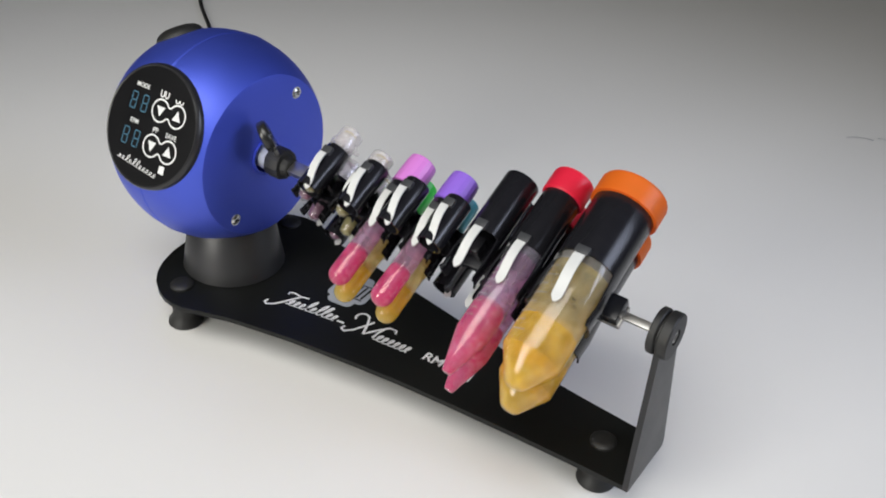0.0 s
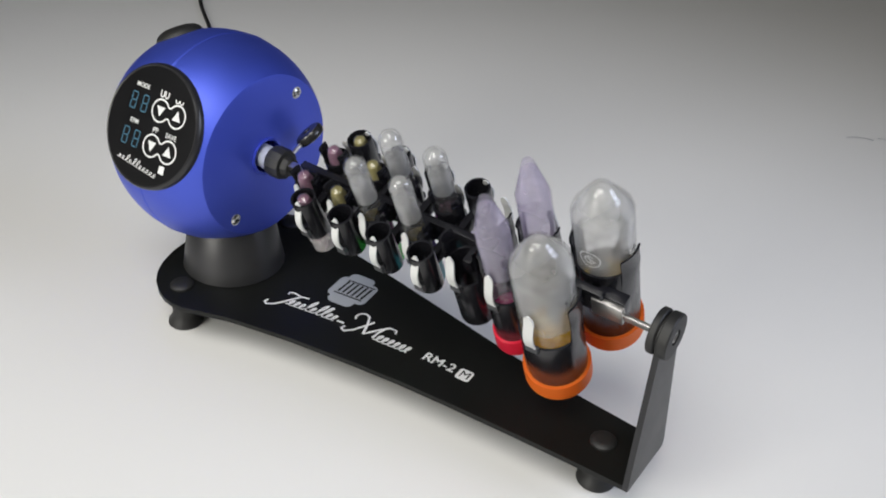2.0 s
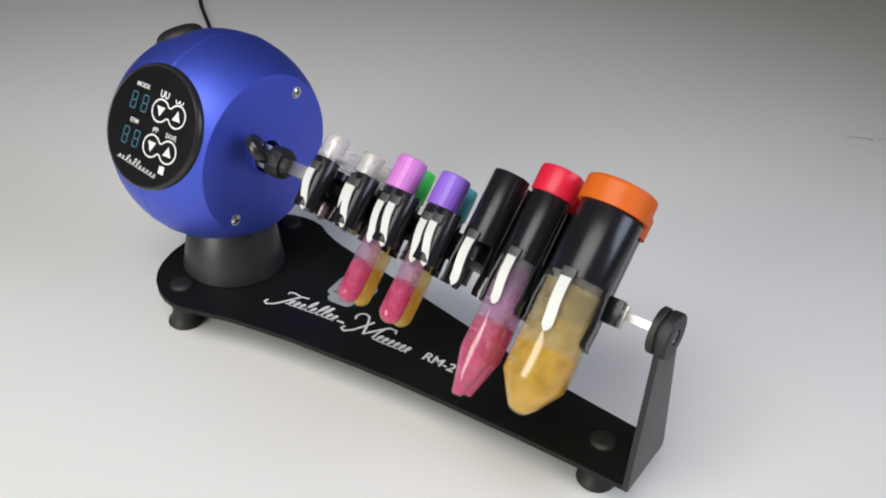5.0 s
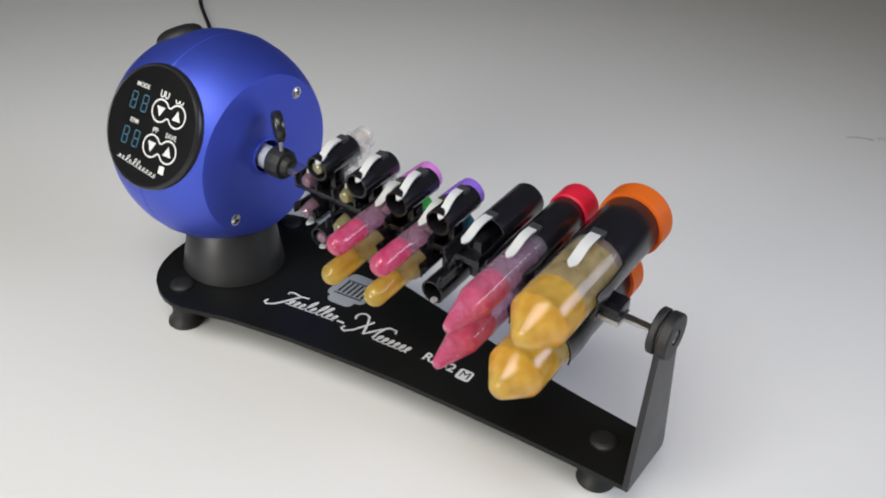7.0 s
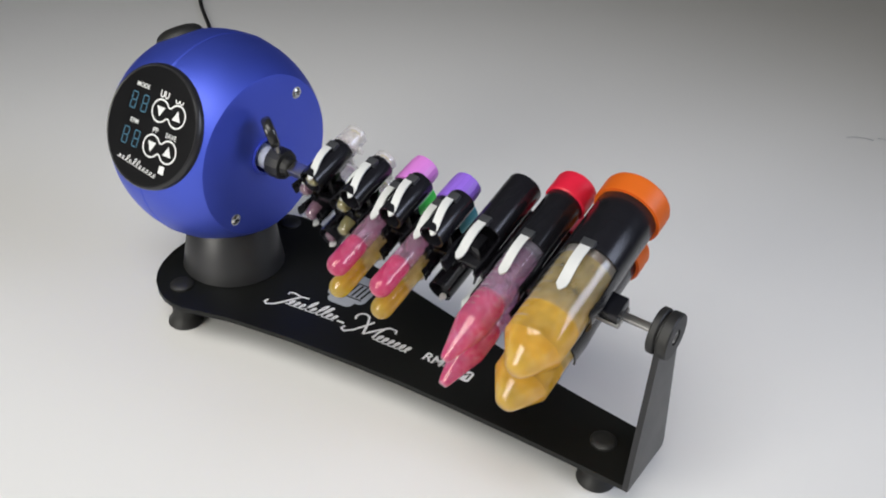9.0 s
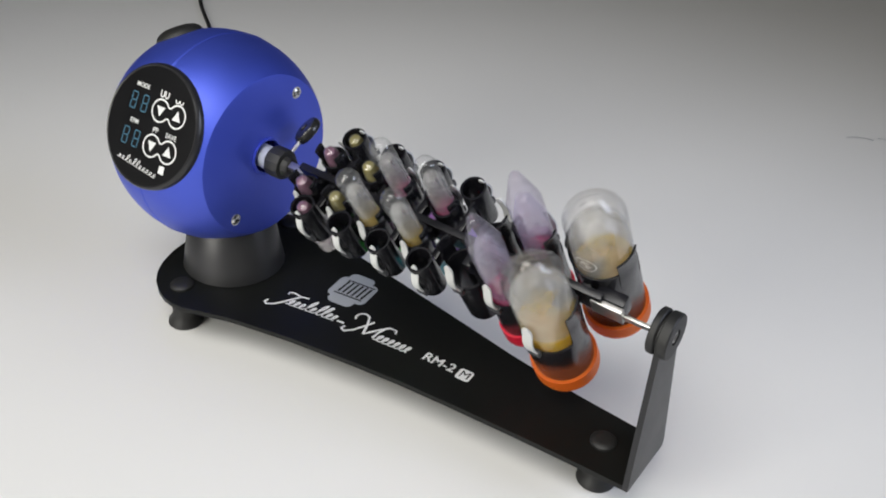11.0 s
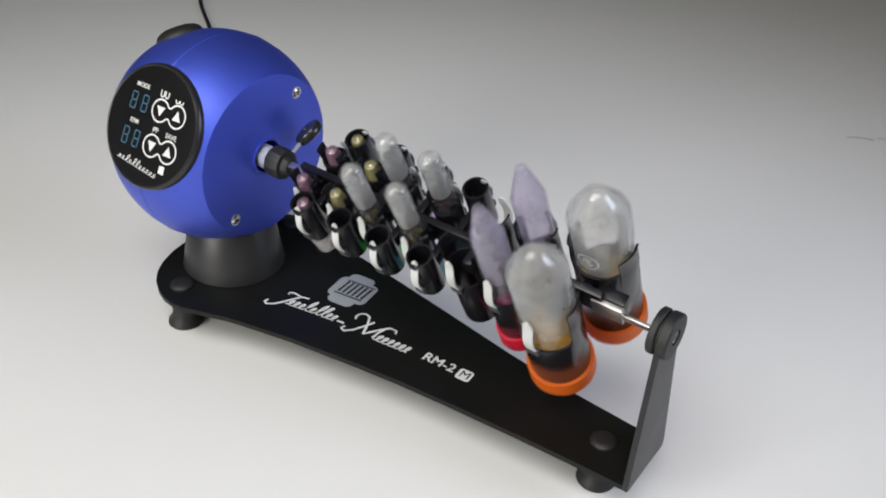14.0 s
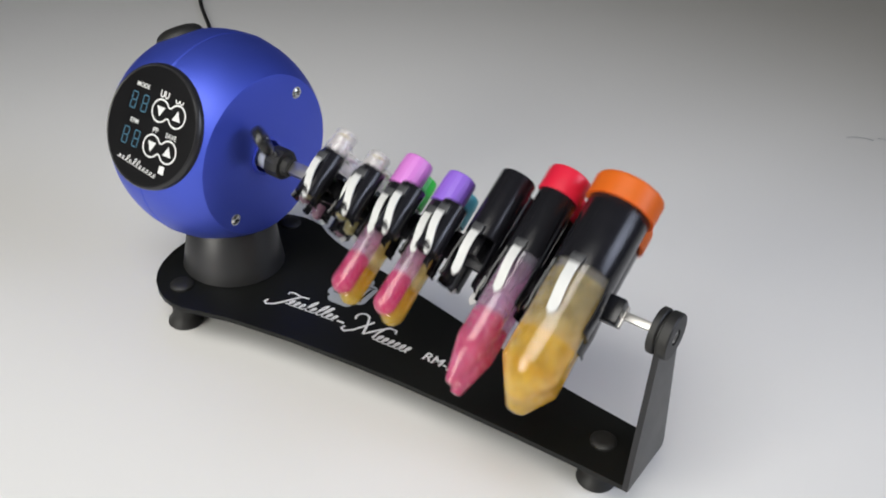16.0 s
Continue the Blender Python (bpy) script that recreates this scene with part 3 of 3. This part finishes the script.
def big_tube(x, y, stamped=False):
    t = tagged(new("centrifuge_tube"), "large clear conical centrifuge tube with yellow liquid and orange screw cap", "centrifuge tube", "large centrifuge tubes")
    part("tube_wall", lathe([(14.3, 40), (14.3, -45), (14.0, -46), (5.2, -59.6), (3.9, -60.7), (2.0, -61.3), (0, -61.5)], 48), TUBE, t, "clear conical plastic wall")
    prof = [(0, 51.0), (15.6, 51.0), (16.7, 50.4), (17.2, 49.2)]
    bm = lathe(prof[::-1] + [], 72)
    seg = 72
    for z0, z1 in ((49.2, 38.6),):
        lo, hi = [], []
        for i in range(seg):
            r = 17.2 - (0.22 if i % 2 else 0.0)
            a = 2 * math.pi * i / seg
            hi.append(bm.verts.new((17.2 * MM * math.cos(a), 17.2 * MM * math.sin(a), z0 * MM)))
            lo.append(bm.verts.new((r * MM * math.cos(a), r * MM * math.sin(a), z1 * MM)))
        for i in range(seg):
            j = (i + 1) % seg
            bm.faces.new((lo[i], lo[j], hi[j], hi[i]))
        inner = [bm.verts.new((14.5 * MM * math.cos(2 * math.pi * i / seg), 14.5 * MM * math.sin(2 * math.pi * i / seg), z1 * MM)) for i in range(seg)]
        for i in range(seg):
            j = (i + 1) % seg
            bm.faces.new((inner[i], inner[j], lo[j], lo[i]))
    part("screw_cap", bm, ORANGE, t, "orange ribbed screw cap")
    liquid = part("liquid", lathe([(0, -27.5), (9, -27.8), (12.4, -28.6), (13.7, -29.8), (14.0, -32), (14.0, -45.6), (0, -45.6)], 36), YELLOW, t, "yellow liquid")
    cone = part("liquid_cone", lathe([(0, -45.6), (13.8, -45.6), (13.6, -46.2), (5.0, -59.4), (3.7, -60.4), (0, -61.1)], 36), YELLOW, t, "yellow liquid in the cone")
    LIQUIDS.append((cone, 74))
    foam = part("liquid_film", lathe([(13.7, 0), (13.75, -36)], 36), YELLOW_FOAM, t, "pale yellow film of splashed liquid")
    froth = part("froth", lathe([(13.6, -4), (13.7, -44), (13.3, -45.4), (9.4, -51.8), (5.6, -57.2), (3, -58.8), (0, -59.2)], 36), FROTH, t, "thin greyish froth")
    LIQUIDS.append((froth, -50))
    LIQUIDS.append((liquid, 57))
    LIQUIDS.append((foam, 50))
    marks = []
    for k in range(9):
        z = -40 + 5 * k
        marks.append((z, 0.45 if k % 2 else 0.75))
    bm = bmesh.new()
    for z, w in marks:
        pv = None
        for i in range(9):
            a = radians(-150 + 5 * i * (w + 0.3))
            v = [bm.verts.new((14.4 * MM * math.cos(a), 14.4 * MM * math.sin(a), (z + d) * MM)) for d in (-0.25, 0.25)]
            if pv:
                bm.faces.new((pv[0], v[0], v[1], pv[1]))
            pv = v
    part("scale_mark", bm, MARK, t, "pale printed scale")
    if stamped:
        strokes = [arc(0, 0, 5.2, 0, 360, 0.8, 28), arc(0, 0, 2.4, 20, 320, 0.8, 16), [(-2.6, -1.2, 0.8), (2.8, 1.4, 0.8)], [(-0.4, -3.6, 0.7), (0.8, 3.4, 0.7)]]
        bm = ribbon(strokes, Matrix(), 0, 0.1)
        for v in bm.verts:
            a = radians(90) - v.co.x / 0.01405
            v.co = Vector((0.01405 * math.cos(a), 0.01405 * math.sin(a), v.co.y - 0.024))
        part("moulded_stamp", bm, PRINT, t, "pale round moulded stamp")
    TUBES.append((t, x, y))


def slim_tube(x, y):
    t = tagged(new("centrifuge_tube"), "slim clear conical centrifuge tube with pink liquid and red screw cap", "centrifuge tube", "slim centrifuge tubes")
    part("tube_wall", lathe([(8.3, 36), (8.3, -46), (7.9, -47.5), (3.0, -65.8), (2.4, -67.3), (0, -67.7)], 40), TUBE_LILAC, t, "clear conical plastic wall")
    part("screw_cap", lathe([(0, 48.4), (0.9, 48.3), (1.2, 47.6), (3.6, 47.6), (3.9, 48.1), (4.5, 48.1), (4.8, 47.6), (5.8, 47.6), (6.4, 48.8), (7.0, 49.4), (9.6, 49.4), (10.6, 48.8), (11.0, 47.6), (11.0, 36.4), (10.4, 35.8), (8, 35.8)][::-1], 60), RED, t, "red screw cap with a dished top")
    liquid = part("liquid", lathe([(0, -28), (5, -28.2), (7.2, -29.2), (8.05, -32), (8.05, -46), (0, -46)], 32), PINK, t, "pink liquid")
    cone = part("liquid_cone", lathe([(0, -46), (7.9, -46), (7.6, -47.7), (2.8, -65.6), (2.2, -67.0), (0, -67.4)], 32), PINK, t, "pink liquid in the cone")
    LIQUIDS.append((cone, 82))
    foam = part("liquid_film", lathe([(7.8, -2), (7.8, -44)], 32), PINK_FOAM, t, "pale pink film of splashed liquid")
    froth = part("froth", lathe([(7.7, -14), (7.8, -45), (7.4, -47), (4.0, -61), (2.4, -63.4), (0, -64)], 32), FROTH_LILAC, t, "thin lilac froth")
    LIQUIDS.append((froth, -48))
    LIQUIDS.append((liquid, 64))
    LIQUIDS.append((foam, 48))
    bm = bmesh.new()
    for k in range(12):
        z, pv = -40 + 4 * k, None
        for i in range(7):
            a = radians(-140 + 7 * i)
            v = [bm.verts.new((8.4 * MM * math.cos(a), 8.4 * MM * math.sin(a), (z + d) * MM)) for d in (-0.2, 0.2)]
            if pv:
                bm.faces.new((pv[0], v[0], v[1], pv[1]))
            pv = v
    part("scale_mark", bm, MARK, t, "pale printed scale")
    TUBES.append((t, x, y))


def sample_tube(x, y, cap, word, fluid, foam_mat, fluid_word):
    t = tagged(new("sample_tube"), f"clear round-bottomed sample tube with {fluid_word} liquid and {word} cap", "sample tube", "capped sample tubes")
    part("tube_wall", lathe([(5.9, 12), (5.9, -47)] + [(5.9 * math.cos(radians(a)), -47 - 5.9 * math.sin(radians(a))) for a in (15, 30, 45, 60, 75)] + [(0, -52.9)], 32), TUBE, t, "clear round-bottomed wall")
    shell = lathe([(0, 27.0), (2.9, 27.0), (3.0, 28.2), (3.3, 28.6), (7.0, 28.6), (7.8, 28.0), (8.0, 26.4), (8.2, 24), (8.4, 11.0), (7.6, 10.6), (5.5, 10.6)][::-1], 60)
    for v in shell.verts:
        # fine grip ribs down the side
        if v.co.z < 0.0265 and v.co.xy.length > 0.0077 and round(math.degrees(math.atan2(v.co.y, v.co.x)) / 6) % 3 == 0:
            v.co.xy *= 0.975
    c = part("cap", shell, cap, t, word + " plastic cap", angle=22)
    part("stopper", lathe([(0, 27.3), (2.85, 27.3)], 24), HOLE, c, "dark hole in the cap")
    if word in ("turquoise", "violet", "green"):
        st = [arc(0, 0, 5.2, a, a + 62, 1.0, 8) for a in (10, 130, 250)]
        part("cap_slot", ribbon(st, pose(0, 0, 0.0286), 0, 0.05), HOLE, c)
    bottom = [(5.7 * math.cos(radians(a)), -47 - 5.7 * math.sin(radians(a))) for a in (15, 30, 45, 60, 75)]
    liquid = part("liquid", lathe([(0, -29.5), (3.6, -29.8), (5.2, -30.6), (5.7, -32.5), (5.7, -47)] + bottom + [(0, -52.7)], 28), fluid, t, fluid_word + " liquid")
    foam = part("liquid_film", lathe([(5.45, -10), (5.5, -45)], 28), foam_mat, t, "film of splashed liquid")
    froth = part("froth", lathe([(5.4, -24), (5.5, -46), (3.6, -50.5), (0, -52)], 28), FROTH, t, "thin greyish froth")
    LIQUIDS.append((froth, -40))
    LIQUIDS.append((liquid, 55))
    LIQUIDS.append((foam, 37))
    TUBES.append((t, x, y))


def micro_tube(x, y, fluid, word, hinge):
    t = tagged(new("micro_tube"), f"small clear snap-lid tube with {word} liquid", "micro tube", "snap-lid tubes")
    part("tube_wall", lathe([(5.2, 11), (5.2, -6), (4.3, -14.5), (3.3, -18.0), (1.6, -19.3), (0, -19.6)], 28), TUBE, t, "clear tapered wall")
    lid = part("snap_lid", lathe([(0, 21.2), (3.6, 21.2), (4.4, 22.4), (5.6, 22.4), (6.3, 21.6), (6.4, 14), (6.9, 13.6), (6.9, 11), (5.2, 10.6), (5.2, 19), (0, 19)][::-1], 32), LID, t, "frosted clear lid")
    hb = block((4.5, 5.0, 1.8), (hinge * 8.0, 0, 12.6), 0.5)
    part("hinge", hb, LID, lid)
    part("liquid", lathe([(0, 5), (4.9, 5), (4.9, -6), (4.0, -14.2), (3.0, -17.4), (0, -19.0)], 24), fluid, t, word + " liquid")
    part("lid_stain", lathe([(0, 20.6), (4.2, 20.6)], 24), PINK_FOAM if fluid is PLUM else YELLOW_FOAM, lid)
    TUBES.append((t, x, y))


big_tube(*FRONT[6], True)
big_tube(*BACK[6])
slim_tube(*FRONT[5])
slim_tube(*BACK[5])
sample_tube(*FRONT[2], MAGENTA, "orchid pink", PINK, PINK_FOAM, "pink")
sample_tube(*FRONT[3], VIOLET, "violet", PINK, PINK_FOAM, "pink")
sample_tube(*BACK[2], GREEN, "green", YELLOW, YELLOW_FOAM, "yellow")
sample_tube(*BACK[3], CYAN, "turquoise", YELLOW, YELLOW_FOAM, "yellow")
micro_tube(*FRONT[0], PLUM, "dark pink", 1)
micro_tube(*FRONT[1], OLIVE, "yellowish", 1)
micro_tube(*BACK[0], PLUM, "dark pink", -1)
micro_tube(*BACK[1], OLIVE, "yellowish", -1)
micro_tube(*OUT_FRONT[0], OLIVE, "yellowish", 1)
micro_tube(*OUT_BACK[0], PLUM, "dark pink", -1)


def build_scratch():
    """A faint curled fibre lying on the sheet far behind."""
    bm = bmesh.new()
    m = Matrix.Translation((0.272, 0.524, 0.0004))
    pts = [[(-14 + 2.0 * i, 5 - 0.10 * (i - 5) ** 2, 0.7 + 0.06 * i) for i in range(13)]]
    pts.append([(16 + 2 * i, 6 - 0.9 * i, 1.0) for i in range(6)])
    bm = ribbon(pts, m @ pose(0, 0, 0, 0, 0, 33.6), 0, 0.2)
    ob = part("fibre", bm, BADGE, None)
    tagged(ob, "faint grey curled fibre lying on the sheet", "fibre")


build_scratch()

# ---- movement ----


def motions():
    turns = [
        (0, -61.8), (0.1, -60.4), (0.2, -68), (0.3, -74.2), (0.4, -102), (0.5, -109), (0.6, -109), (0.7, -111.5),
        (0.8, -116), (0.9, -147.5), (1, -144), (1.1, -156), (1.2, -153), (1.3, -153), (1.4, -154.5), (1.5, -153),
        (1.6, -154), (1.7, -156), (1.8, -154), (1.9, -154.5), (2, -156), (2.1, -149), (2.2, -154.5), (2.3, -155.5),
        (2.4, -147), (2.5, -155), (2.6, -143.5), (2.7, -147.5), (2.8, -154), (2.9, -143), (3, -148.5), (3.1, -144.5),
        (3.2, -143), (3.3, -148), (3.4, -147), (3.5, -142.5), (3.6, -152), (3.7, -145), (3.8, -142.5), (3.9, -152.5),
        (4, -144.5), (4.1, -155.5), (4.2, -183.5), (4.3, -216), (4.4, -238), (4.5, -267), (4.6, -303), (4.7, -324),
        (4.8, -360), (4.9, -387), (5, -402.7), (5.1, -399.4), (5.2, -388.8), (5.3, -346), (5.4, -352), (5.5, -374.7),
        (5.6, -353), (5.7, -353), (5.8, -387.9), (5.9, -404.2), (6, -397.6), (6.1, -413), (6.2, -425), (6.3, -450.8),
        (6.4, -418), (6.5, -415.1), (6.6, -452.6), (6.7, -457), (6.8, -432.2), (6.9, -421.3), (7, -444.5), (7.1, -430),
        (7.2, -427), (7.3, -429.5), (7.4, -427), (7.5, -427.5), (7.6, -428.5), (7.7, -427), (7.8, -426.8), (7.9, -427),
        (8, -427.5), (8.1, -426.6), (8.2, -426.6), (8.3, -429.5), (8.4, -427), (8.5, -426.6), (8.6, -427), (8.7, -428),
        (8.8, -426.1), (8.9, -427), (9, -429.5), (9.1, -426.8), (9.2, -427), (9.3, -426.6), (9.4, -428.5), (9.5, -426.8),
        (9.6, -429), (9.7, -426.6), (9.8, -427), (9.9, -428), (10, -426.1), (10.1, -421.8), (10.2, -420.4), (10.3, -428),
        (10.4, -434.1), (10.5, -462), (10.6, -469), (10.7, -469), (10.8, -471.5), (10.9, -476), (11, -507.5), (11.1, -504),
        (11.2, -516), (11.3, -513.5), (11.4, -516.5), (11.5, -516), (11.6, -515), (11.7, -515.5), (11.8, -516.5), (11.9, -510),
        (12, -515.5), (12.1, -516), (12.2, -509.5), (12.3, -515), (12.4, -503), (12.5, -510.5), (12.6, -516.5), (12.7, -503.5),
        (12.8, -509), (12.9, -504), (13, -503.5), (13.1, -508.5), (13.2, -504.5), (13.3, -503.5), (13.4, -510.5), (13.5, -503.5),
        (13.6, -502.5), (13.7, -511.5), (13.8, -504.5), (13.9, -515), (14, -511.5), (14.1, -504), (14.2, -516), (14.3, -542.5),
        (14.4, -576), (14.5, -598), (14.6, -629), (14.7, -662.9), (14.8, -683.8), (14.9, -720.5), (15, -747.4), (15.1, -762.7),
        (15.2, -759.4), (15.3, -749.2), (15.4, -705.5), (15.5, -712), (15.6, -734.7), (15.7, -713), (15.8, -712.1), (15.9, -747.9),
        (16, -774),
    ]
    hub = Matrix.Translation((0, 0, AXIS))
    walk(rotor, [(t, hub @ pose(0, 0, 0, a)) for t, a in turns])
    for thing, x, y in TUBES:
        walk(thing, [(t, hub @ pose(0, 0, 0, a) @ pose(x * MM, y * MM, 0)) for t, a in turns])
    # the liquid runs to the lower end of its tube, a little behind the turn
    level, runs = 0.0, []
    goals = [min(1.0, max(0.0, (-0.35 - math.cos(radians(a))) * 5.0)) for _, a in turns]
    for k, (t, _) in enumerate(turns):
        goal = max(goals[k], goals[max(0, k - 2)])
        level = goal if t == 0 else level + (goal - level) * (0.6 if goal > level else 0.75)
        runs.append((t, level))
    for ob, travel in LIQUIDS:
        # froth (negative travel) rises as the liquid sinks
        walk(ob, [(t, pose(0, 0, (travel * s if travel > 0 else -travel * (1 - s)) * MM)) for t, s in runs])


motions()
